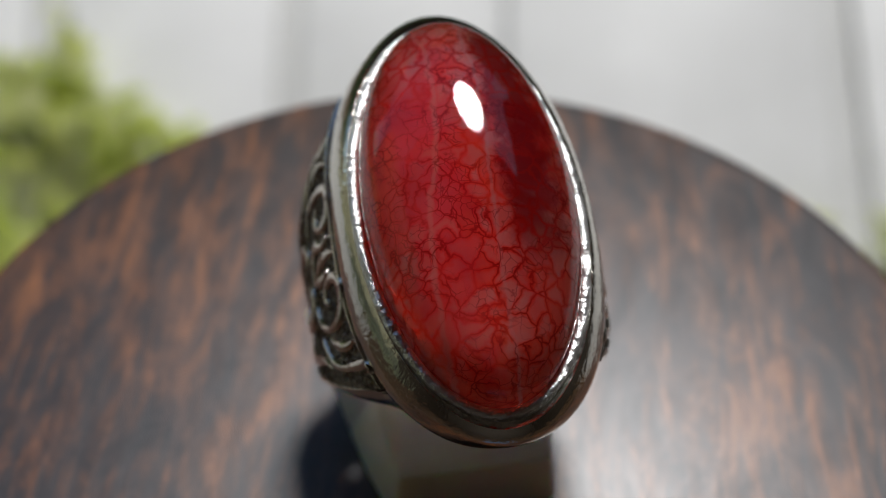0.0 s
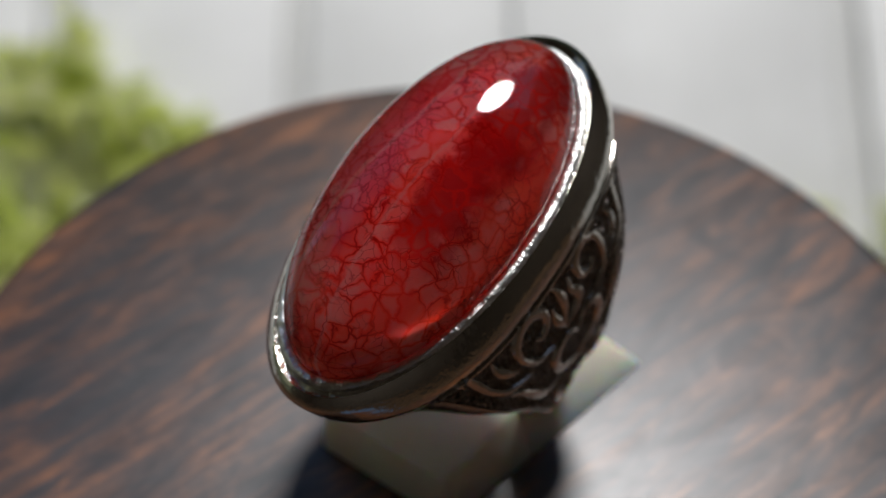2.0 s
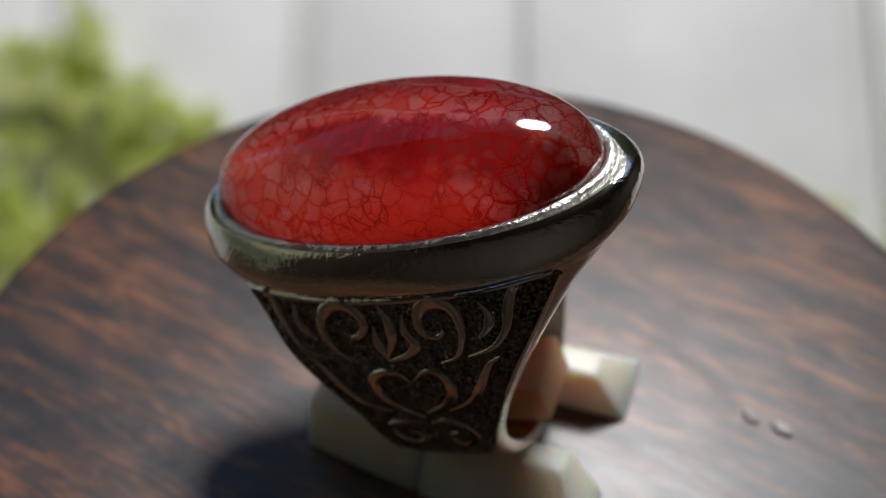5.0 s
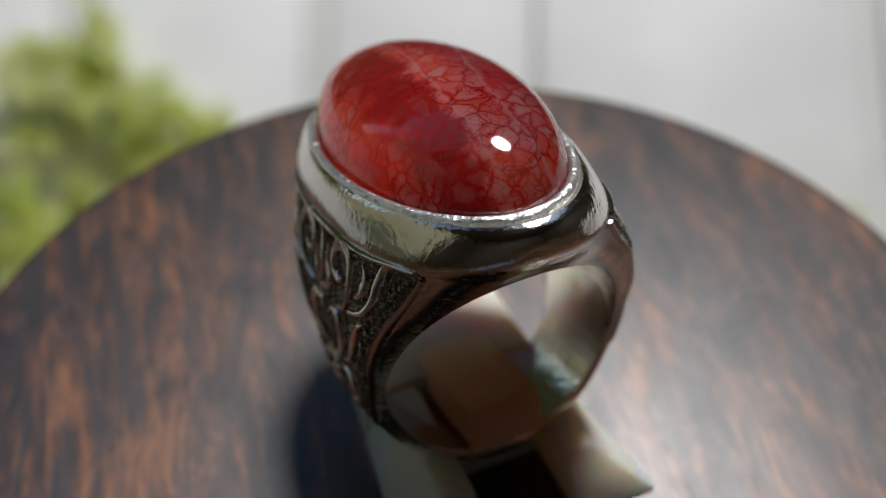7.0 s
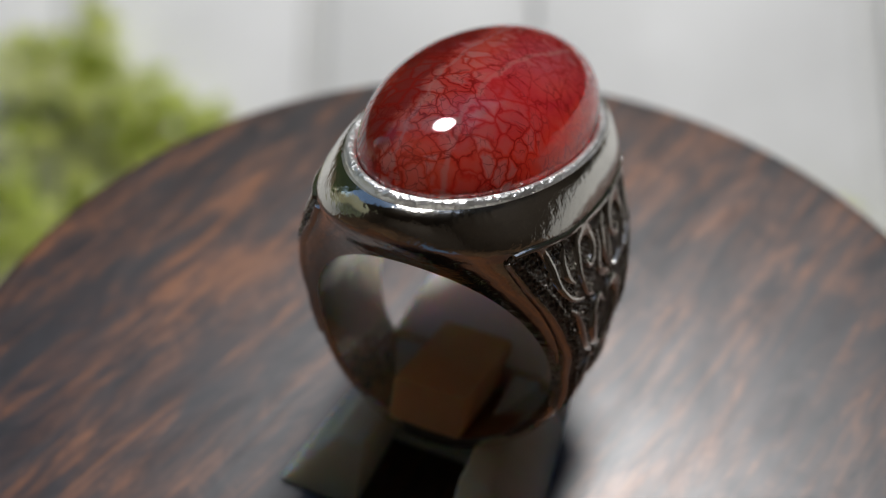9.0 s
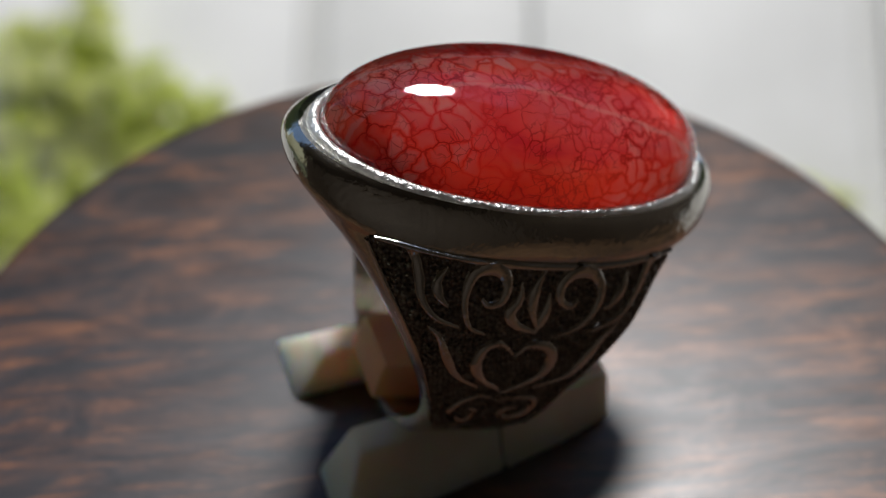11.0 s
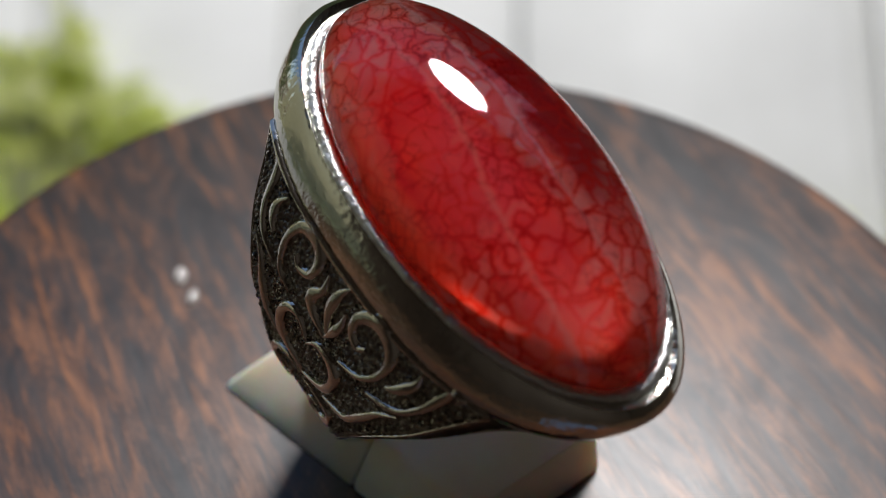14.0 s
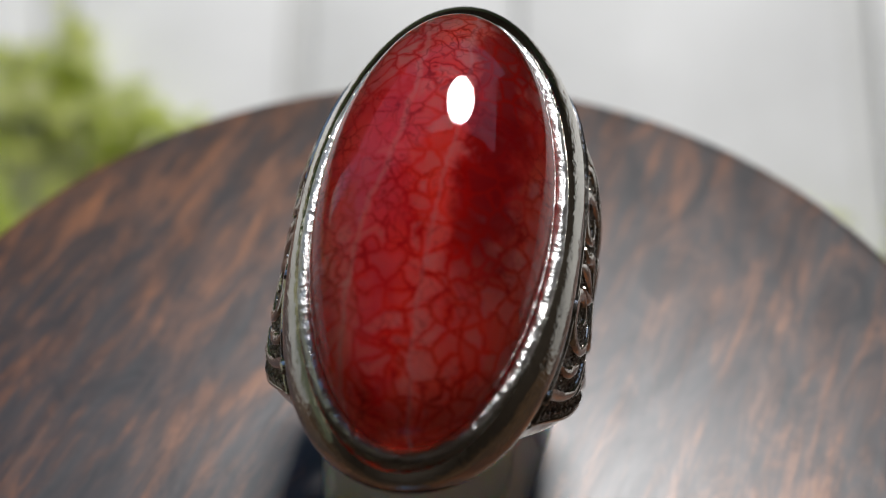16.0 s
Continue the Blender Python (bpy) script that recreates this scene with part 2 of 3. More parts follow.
def wood_mat():
    m, nt, b = mat("dark_polished_hardwood")
    drift = noise_tex(nt, coords(nt, (1, 0.35, 1)), 60.0, 3, 0.6, 0.6)
    streak = noise_tex(nt, coords(nt, (1, 0.12, 0.3)), 620.0, 8, 0.70, 0.7)
    blotch = noise_tex(nt, coords(nt, (1, 0.40, 1)), 190.0, 7, 0.74, 1.2)
    fleck = noise_tex(nt, coords(nt, (1, 0.30, 1)), 640.0, 5, 0.7, 0.6)
    pores = noise_tex(nt, coords(nt, (1, 0.06, 1)), 1700.0, 3, 0.6)
    f = mathn(nt, "ADD", mathn(nt, "ADD", mathn(nt, "MULTIPLY", streak, 0.42), mathn(nt, "MULTIPLY", blotch, 0.28)),
              mathn(nt, "ADD", mathn(nt, "MULTIPLY", drift, 0.18), mathn(nt, "MULTIPLY", fleck, 0.12)))
    col = ramp(nt, f, [(0.42, (0.009, 0.007, 0.008)), (0.475, (0.020, 0.010, 0.009)), (0.515, (0.056, 0.019, 0.007)),
                       (0.555, (0.140, 0.046, 0.012)), (0.63, (0.28, 0.098, 0.022))])
    col = mix(nt, ramp(nt, pores, [(0.52, (0, 0, 0)), (0.7, (0.55,) * 3)]), col, (0.015, 0.008, 0.006))
    nt.links.new(col, b.inputs["Base Color"])
    nt.links.new(mathn(nt, "ADD", 0.42, mathn(nt, "MULTIPLY", blotch, 0.22)), b.inputs["Roughness"])
    nt.links.new(ramp(nt, blotch, [(0.36, (0.72,) * 3), (0.58, (1.0,) * 3)]), b.inputs["Coat Weight"])
    b.inputs["Coat IOR"].default_value = 1.8
    nt.links.new(mathn(nt, "ADD", 0.37, mathn(nt, "MULTIPLY", noise_tex(nt, coords(nt, (1, 0.3, 1)), 240.0, 4, 0.6, 0.5), 0.12)), b.inputs["Coat Roughness"])
    b.inputs["Specular IOR Level"].default_value = 0.2
    bump(nt, b, mathn(nt, "ADD", mathn(nt, "MULTIPLY", pores, 0.5), streak), 0.0002, 0.6)
    lacquer = node(nt, "ShaderNodeBump", Strength=0.10, Distance=0.0002)
    nt.links.new(streak, lacquer.inputs["Height"])
    nt.links.new(lacquer.outputs[0], b.inputs["Coat Normal"])
    return m


WOOD = wood_mat()


def plastic_mat():
    m, nt, b = mat("ivory_plastic")
    v = coords(nt)
    n = noise_tex(nt, v, 120.0, 4)
    nt.links.new(ramp(nt, n, [(0.35, (0.80, 0.74, 0.64)), (0.65, (0.88, 0.84, 0.76))]), b.inputs["Base Color"])
    b.inputs["Roughness"].default_value = 0.42
    b.inputs["Subsurface Weight"].default_value = 0.75
    b.inputs["Subsurface Radius"].default_value = (1.0, 0.45, 0.18)
    b.inputs["Subsurface Scale"].default_value = 0.0060
    bump(nt, b, noise_tex(nt, v, 900.0, 3), 0.00004, 0.5)
    return m


PLASTIC = plastic_mat()


def plain_mat(name, a, c, scale, rough, dist=0.0008):
    m, nt, b = mat(name)
    v = coords(nt)
    n = noise_tex(nt, v, scale, 5, 0.6)
    nt.links.new(ramp(nt, n, [(0.35, a), (0.65, c)]), b.inputs["Base Color"])
    b.inputs["Roughness"].default_value = rough
    bump(nt, b, noise_tex(nt, v, scale * 9, 3), dist, 0.5)
    return m


BOARD = plain_mat("white_painted_board", (0.66, 0.66, 0.64), (0.80, 0.80, 0.78), 9.0, 0.55)
BACKING = plain_mat("pale_pink_bounce", (0.94, 0.74, 0.66), (0.96, 0.84, 0.78), 260.0, 0.6, 0.00005)
# orange light scattered through the plastic is painted into the tongue's tan
TAN = plain_mat("glow_tinted_plastic", (0.86, 0.42, 0.24), (0.90, 0.50, 0.31), 150.0, 0.45, 0.00004)
tan_bsdf = TAN.node_tree.nodes["Principled BSDF"]
tan_bsdf.inputs["Subsurface Weight"].default_value = 0.85
tan_bsdf.inputs["Subsurface Radius"].default_value = (1.0, 0.4, 0.15)
tan_bsdf.inputs["Subsurface Scale"].default_value = 0.005
GREY = plain_mat("grey_painted_timber", (0.56, 0.56, 0.54), (0.66, 0.66, 0.64), 9.0, 0.6)
GREEN_BLOCKER = plain_mat("dark_green_blocker", (0.03, 0.05, 0.02), (0.09, 0.13, 0.05), 14.0, 0.8, 0.01)
LAWN = plain_mat("pale_grass_reflector", (0.27, 0.29, 0.14), (0.40, 0.42, 0.25), 9.0, 0.8, 0.01)
BLUE_SLAB = plain_mat("blue_reflection_tint", (0.10, 0.18, 0.34), (0.16, 0.26, 0.44), 40.0, 0.85)
GREEN_REFLECTOR = plain_mat("pale_green_reflector", (0.25, 0.25, 0.16), (0.36, 0.36, 0.25), 12.0, 0.8, 0.01)
EARTH = plain_mat("brown_soil", (0.018, 0.013, 0.010), (0.19, 0.105, 0.050), 7.0, 0.9)
SHADE = plain_mat("brown_blocker_and_joist", (0.036, 0.026, 0.018), (0.075, 0.055, 0.038), 6.0, 0.7)
BLACK = plain_mat("black_moulded_plastic", (0.015, 0.015, 0.016), (0.03, 0.03, 0.03), 200.0, 0.4, 0.00005)
STEM = plain_mat("green_stem", (0.07, 0.12, 0.03), (0.12, 0.18, 0.05), 60.0, 0.6)
DROP = plain_mat("white_wax", (0.34, 0.31, 0.29), (0.52, 0.49, 0.47), 1500.0, 0.10, 0.00005)


def leaf_mat():
    m, nt, b = mat("sunlit_leaf")
    g = nt.nodes.new("ShaderNodeNewGeometry")
    col = ramp(nt, g.outputs["Random Per Island"], [(0.0, (0.62, 0.70, 0.17)), (0.5, (0.80, 0.84, 0.30)), (0.8, (0.88, 0.88, 0.52)), (1.0, (0.92, 0.91, 0.74))])
    n = noise_tex(nt, coords(nt), 120.0, 3)
    col = mix(nt, mathn(nt, "MULTIPLY", n, 0.2), col, (0.2, 0.3, 0.03))
    nt.links.new(col, b.inputs["Base Color"])
    b.inputs["Roughness"].default_value = 0.45
    tr = nt.nodes.new("ShaderNodeBsdfTranslucent")
    nt.links.new(col, tr.inputs[0])
    both = nt.nodes.new("ShaderNodeMixShader")
    both.inputs[0].default_value = 0.7
    nt.links.new(b.outputs[0], both.inputs[1])
    nt.links.new(tr.outputs[0], both.inputs[2])
    nt.links.new(both.outputs[0], nt.nodes["Material Output"].inputs[0])
    return m


LEAF = leaf_mat()

# ---- mesh helpers ----
def part(name, bm, material, parent=None, label="", m=None, smooth=None):
    if smooth is not None:
        bm.normal_update()
        for f in bm.faces:
            f.smooth = True
        for e in bm.edges:
            if len(e.link_faces) == 2 and e.calc_face_angle(0) > radians(smooth):
                e.smooth = False
    me = bpy.data.meshes.new(name)
    bm.to_mesh(me)
    bm.free()
    me.materials.append(material)
    ob = new(name, me)
    if m is not None:
        ob.matrix_basis = m
    if parent:
        ob.parent = parent
    if label:
        tagged(ob, label)
    return ob


def thing(name, label, category, group="", kind=""):
    ob = new(name)
    ob.empty_display_size = 0.01
    return tagged(ob, label, category, group, kind)


def box(bm, lo, hi, m=None):
    vs = [bm.verts.new((x, y, z)) for x in (lo[0], hi[0]) for y in (lo[1], hi[1]) for z in (lo[2], hi[2])]
    for q in ((0, 1, 3, 2), (4, 6, 7, 5), (0, 4, 5, 1), (2, 3, 7, 6), (0, 2, 6, 4), (1, 5, 7, 3)):
        bm.faces.new([vs[i] for i in q])
    if m is not None:
        bmesh.ops.transform(bm, matrix=m, verts=vs)
    return vs


def bevel(bm, width, segs=2, angle=25):
    bm.normal_update()
    es = [e for e in bm.edges if len(e.link_faces) == 2 and e.calc_face_angle(0) > radians(angle)]
    bmesh.ops.bevel(bm, geom=es, offset=width, segments=segs, profile=0.5, affect="EDGES", clamp_overlap=True)


def spline(xs, ys, x):
    """A smooth curve through knots, xs rising."""
    xs, ys = np.asarray(xs, float), np.asarray(ys, float)
    d = np.diff(ys) / np.diff(xs)
    t = np.empty_like(ys)
    t[0], t[-1] = d[0], d[-1]
    h = np.diff(xs)
    w1, w2 = 2 * h[1:] + h[:-1], h[1:] + 2 * h[:-1]
    same = d[:-1] * d[1:] > 0
    safe = np.where(same, d[:-1] * d[1:], 1.0)
    t[1:-1] = np.where(same, (w1 + w2) * safe / np.where(same, w1 * d[1:] + w2 * d[:-1], 1.0), 0.0)
    i = int(np.clip(np.searchsorted(xs, x) - 1, 0, len(xs) - 2))
    u = (min(max(x, xs[0]), xs[-1]) - xs[i]) / h[i]
    return float((1 + 2 * u) * (1 - u) ** 2 * ys[i] + u * (1 - u) ** 2 * h[i] * t[i] + u * u * (3 - 2 * u) * ys[i + 1] + u * u * (u - 1) * h[i] * t[i + 1])


def through_points(pts, per=8):
    """A smooth line through a few points."""
    p = [np.array(q, float) for q in pts]
    p = [2 * p[0] - p[1], *p, 2 * p[-1] - p[-2]]
    out = []
    for a, b, c, d in zip(p, p[1:], p[2:], p[3:]):
        for k in range(per):
            u = k / per
            out.append(0.5 * (2 * b + (c - a) * u + (2 * a - 5 * b + 4 * c - d) * u * u + (3 * b - a - 3 * c + d) * u ** 3))
    return out + [p[-2]]


# ---- the ring's own space: s across the finger, f towards its low end, n out of the stone; millimetres ----
LEAN, YAW, SHIFT = radians(20.42), radians(13.3), (0.00070, -0.00018, -0.00002)
RING = (Matrix.Rotation(YAW, 4, "Z") @ Matrix.Translation(SHIFT)
        @ Matrix(((1, 0, 0, 0), (0, -math.cos(LEAN), -math.sin(LEAN), 0), (0, -math.sin(LEAN), math.cos(LEAN), 0), (0, 0, 0, 1)))
        @ Matrix.Scale(0.001, 4))
STAND = Matrix.Rotation(YAW, 4, "Z") @ Matrix.Translation((SHIFT[0], SHIFT[1], 0)) @ Matrix.Scale(0.001, 4)

LEVEL = [0.6, 1.2, 3.0, 5.5, 7.5, 11.0, 14.0, 17.5, 20.7, 22.5, 24.0, 25.2, 25.9, 26.3]
F_LOW = [-9.0, -9.2, -9.4, -9.7, -10.1, -11.6, -13.5, -16.1, -19.2, -21.5, -22.9, -23.2, -22.9, -22.3]
F_HIGH = [-1.4, -1.2, -1.1, -1.0, -0.7, 0.2, 1.9, 4.6, 7.4, 9.7, 11.4, 11.7, 11.3, 10.75]
POWER = [14, 14, 14, 14, 14, 13, 10, 6.5, 3.5, 2.65, 2.3, 2.05, 2.0, 2.0]
BAND_N, BAND_R, HOLE_R, HOLE_N = 11.4, 10.6, 9.3, 11.2
RIM_N, MID_S, MID_F = 26.4, 0.62, -5.75
STONE_W, STONE_L, STONE_H = 7.55, 15.2, 6.35


def half_width(n):
    if n < BAND_N:
        return math.sqrt(max(BAND_R ** 2 - (n - BAND_N) ** 2, 0.01))
    return spline([11.8, 14.0, 17.5, 20.7, 22.75, 23.05, 23.6, 24.4, 25.2, 25.9, 26.3], [10.6, 10.85, 10.55, 9.85, 9.3, 9.45, 9.42, 9.30, 9.02, 8.62, 8.25], n)


def outline(n):
    lo, hi, p = spline(LEVEL, F_LOW, n), spline(LEVEL, F_HIGH, n), spline(LEVEL, POWER, n)
    return (lo + hi) / 2, (hi - lo) / 2, half_width(n), p


def rise(f, n):
    """The rim lies a little steeper than the finger hole."""
    k = min(max((n - 14) / 10, 0), 1)
    return n + 0.015 * (f - MID_F) * k * k * (3 - 2 * k)


def flank(f, n, out=0.0):
    """A place on the ring's side, lifted out of the surface by out."""
    c, h, w, p = outline(n)
    u = min(abs(f - c) / h, 0.995)
    return Vector((MID_S * min(max((n - 14) / 10, 0), 1) + w * (1 - u ** p) ** (1 / p) + out, f, rise(f, n)))


def mirrored(v, side):
    mid = MID_S * min(max((v.z - 14) / 10, 0), 1)
    return Vector((mid + side * (v.x - mid), v.y, v.z))


def ring_body():
    bm = bmesh.new()
    rows, around = [], 96
    levels = [0.62, 0.75, 1.0, 1.5, 2.2, 3.0, 4.0, 5.0, 6.0, 7.0, 8.0, 9.0, 10.0, 11.0, 12.0, 13.0, 14.0, 15.0, 16.0, 17.0, 18.0, 19.0,
              20.0, 21.0, 21.6, 22.0, 22.3, 22.6, 22.9, 23.2, 23.5, 23.8, 24.1, 24.4, 24.7, 25.0, 25.3, 25.6, 25.8, 25.95, 26.1, 26.22, 25.75]
    for i, n in enumerate(levels):
        c, h, w, p = outline(n)
        if i == len(levels) - 1:
            h, w = h - 1.6, w - 1.6
        mid = MID_S * min(max((n - 14) / 10, 0), 1)
        row = []
        for k in range(around):
            a = math.tau * k / around
            ca, sa = math.cos(a), math.sin(a)
            s = w * math.copysign(abs(ca) ** (2 / p), ca)
            f = c + h * math.copysign(abs(sa) ** (2 / p), sa)
            row.append(bm.verts.new((mid + s, f, rise(f, n))))
        rows.append(row)
    for a, b in zip(rows, rows[1:]):
        for k in range(around):
            bm.faces.new((a[k], a[(k + 1) % around], b[(k + 1) % around], b[k]))
    bm.faces.new(list(reversed(rows[0])))
    bm.faces.new(rows[-1])
    bmesh.ops.recalc_face_normals(bm, faces=bm.faces)
    me = bpy.data.meshes.new("solid")
    bm.to_mesh(me)
    bm.free()
    solid = new("solid", me)
    cb = bmesh.new()
    prof = [(-40, HOLE_R), (30, HOLE_R)]
    loops = [[cb.verts.new((r * math.cos(math.tau * k / 96), f, HOLE_N + r * math.sin(math.tau * k / 96))) for k in range(96)] for f, r in prof]
    for k in range(96):
        cb.faces.new((loops[0][k], loops[1][k], loops[1][(k + 1) % 96], loops[0][(k + 1) % 96]))
    cb.faces.new(loops[0])
    cb.faces.new(list(reversed(loops[1])))
    bmesh.ops.recalc_face_normals(cb, faces=cb.faces)
    cm = bpy.data.meshes.new("bore")
    cb.to_mesh(cm)
    cb.free()
    bore = new("bore", cm)
    md = solid.modifiers.new("bore", "BOOLEAN")
    md.operation, md.solver, md.object = "DIFFERENCE", "EXACT", bore
    bpy.context.view_layer.update()
    done = bpy.data.meshes.new_from_object(solid.evaluated_get(bpy.context.evaluated_depsgraph_get()))
    bpy.data.objects.remove(solid)
    bpy.data.objects.remove(bore)
    out = bmesh.new()
    out.from_mesh(done)
    bmesh.ops.remove_doubles(out, verts=out.verts, dist=0.002)
    return out


def to_world(bm, m):
    bmesh.ops.transform(bm, matrix=m, verts=bm.verts)
    bmesh.ops.recalc_face_normals(bm, faces=bm.faces)
    return bm


def rim_mesh():
    """The turned-over edge that holds the stone, slightly uneven."""
    bm = bmesh.new()
    prof = [(0.80, -0.50), (0.78, -0.16), (0.70, 0.0), (0.58, 0.10), (0.43, 0.15), (0.26, 0.13), (0.10, 0.06), (-0.03, -0.08), (-0.10, -0.6)]
    rows, count = [], 180
    for k in range(count):
        a = math.tau * k / count
        row = []
        for i, (o, z) in enumerate(prof):
            wob = 0.06 * noise.noise((6 * math.cos(a), 6 * math.sin(a), i * 0.8)) + 0.05 * noise.noise((32 * math.cos(a), 25 * math.sin(a), i * 1.1))
            s, f = MID_S + (STONE_W + o + wob) * math.cos(a), MID_F + (STONE_L + o + wob) * math.sin(a)
            row.append(bm.verts.new((s, f, rise(f, RIM_N) + z + wob)))
        rows.append(row)
    for a, b in zip(rows, rows[1:] + rows[:1]):
        for i in range(len(prof) - 1):
            bm.faces.new((a[i], a[i + 1], b[i + 1], b[i]))
    return to_world(bm, RING)


def stone_mesh():
    bm = bmesh.new()
    top = bm.verts.new((0, 0, STONE_H))
    rows, around, steps = [], 96, 30
    for j in range(1, steps + 1):
        a = math.pi / 2 * j / steps
        z = STONE_H * math.cos(a) ** 0.85 if j < steps else 0.0
        rows.append([bm.verts.new((STONE_W * math.sin(a) * math.cos(math.tau * k / around), STONE_L * math.sin(a) * math.sin(math.tau * k / around), z)) for k in range(around)])
    rows.append([bm.verts.new(((STONE_W - 0.05) * math.cos(math.tau * k / around), (STONE_L - 0.05) * math.sin(math.tau * k / around), -0.25)) for k in range(around)])
    for k in range(around):
        bm.faces.new((top, rows[0][k], rows[0][(k + 1) % around]))
    for a, b in zip(rows, rows[1:]):
        for k in range(around):
            bm.faces.new((a[k], b[k], b[(k + 1) % around], a[(k + 1) % around]))
    bm.faces.new(list(reversed(rows[-1])))
    bmesh.ops.scale(bm, vec=(0.001,) * 3, verts=bm.verts)
    bmesh.ops.recalc_face_normals(bm, faces=bm.faces)
    return bm


P_F = [-18.6, -16.9, -13.8, -11.0, -9.8, -8.5, -4.0, -2.7, -1.6, 0.6, 3.3, 5.9]
P_LOW = [22.7, 20.4, 16.0, 11.0, 8.4, 6.2, 5.9, 6.5, 8.0, 13.9, 18.3, 22.6]
P_TOPF = [-18.4, -16.2, -11.5, -5.2, 1.1, 5.9]
P_TOP = [22.9, 23.0, 22.7, 22.5, 22.6, 22.9]


def panel_mesh(side):
    bm = bmesh.new()
    cols, rows = 72, 30
    grid = []
    for i in range(cols + 1):
        f = -18.4 + 24.3 * i / cols
        lo, hi = spline(P_F, P_LOW, f), spline(P_TOPF, P_TOP, f)
        grid.append([bm.verts.new(mirrored(flank(f, lo + (hi - lo) * j / rows, 0.05), side)) for j in range(rows + 1)])
    for a, b in zip(grid, grid[1:]):
        for j in range(rows):
            bm.faces.new((a[j], b[j], b[j + 1], a[j + 1]))
    to_world(bm, RING)
    return bm


def ribbon(path, side, wide, high, taper=(0.18, 0.30), swell=0.45):
    """A raised line with a soft top on the ring's side along a path of (f, n), thin at its ends."""
    bm = bmesh.new()
    rows, last = [], len(path) - 1
    for i, q in enumerate(path):
        t = np.array(path[min(i + 1, last)]) - np.array(path[max(i - 1, 0)])
        t = t / (np.hypot(*t) + 1e-9)
        across = np.array((-t[1], t[0]))
        u = i / last
        k = min(1.0, taper[0] + (1 - taper[0]) * u / swell, taper[1] + (1 - taper[1]) * (1 - u) / swell)
        row = []
        for o, h in ((-1, -0.25), (-0.86, 0.62), (-0.5, 0.93), (0, 1.0), (0.5, 0.93), (0.86, 0.62), (1, -0.25)):
            f, n = np.array(q) + across * o * wide * k
            row.append(bm.verts.new(mirrored(flank(f, n, 0.05 + h * high * (0.6 + 0.4 * k)), side)))
        rows.append(row)
    for a, b in zip(rows, rows[1:]):
        for j in range(6):
            bm.faces.new((a[j], a[j + 1], b[j + 1], b[j]))
    bm.faces.new(rows[0])
    bm.faces.new(list(reversed(rows[-1])))
    return to_world(bm, RING)


def grain_mesh(side):
    """Rows of tiny punched bumps over the ground, and a beaded line inside each lower edge."""
    verts, faces = [], []

    def bump_at(f, n, df, dn, high):
        base = len(verts)
        for k, o in ((1.0, 0.03), (0.55, high)):
            for a, b in ((-1, -1), (1, -1), (1, 1), (-1, 1)):
                verts.append(RING @ mirrored(flank(f + a * df * k, n + b * dn * k, o), side))
        faces.append((base + 4, base + 5, base + 6, base + 7))
        for k in range(4):
            faces.append((base + k, base + (k + 1) % 4, base + 4 + (k + 1) % 4, base + 4 + k))

    f, col = -17.6, 0
    while f < 5.2:
        n = spline(P_F, P_LOW, f) + 0.55
        top = spline(P_TOPF, P_TOP, f) - 0.3
        while n < top:
            bump_at(f + 0.05 * noise.noise((f * 3, n * 3, side)), n + 0.16 * (col % 2), 0.125, 0.115, 0.17 + 0.06 * noise.noise((f * 2, n * 2, 4)))
            n += 0.40
        f += 0.38
        col += 1
    for line in (((-17.5, 22.1), (-15.6, 19.9), (-12.7, 15.6), (-10.1, 10.8), (-8.9, 8.0)), ((-2.2, 7.8), (0.1, 13.6), (2.6, 18.0), (5.0, 22.2))):
        pts = through_points(line, 14)
        for q in pts[::2]:
            bump_at(q[0], q[1], 0.19, 0.19, 0.30)
    me = bmesh.new()
    made = [me.verts.new(v) for v in verts]
    for q in faces:
        me.faces.new([made[k] for k in q])
    me.normal_update()
    return me


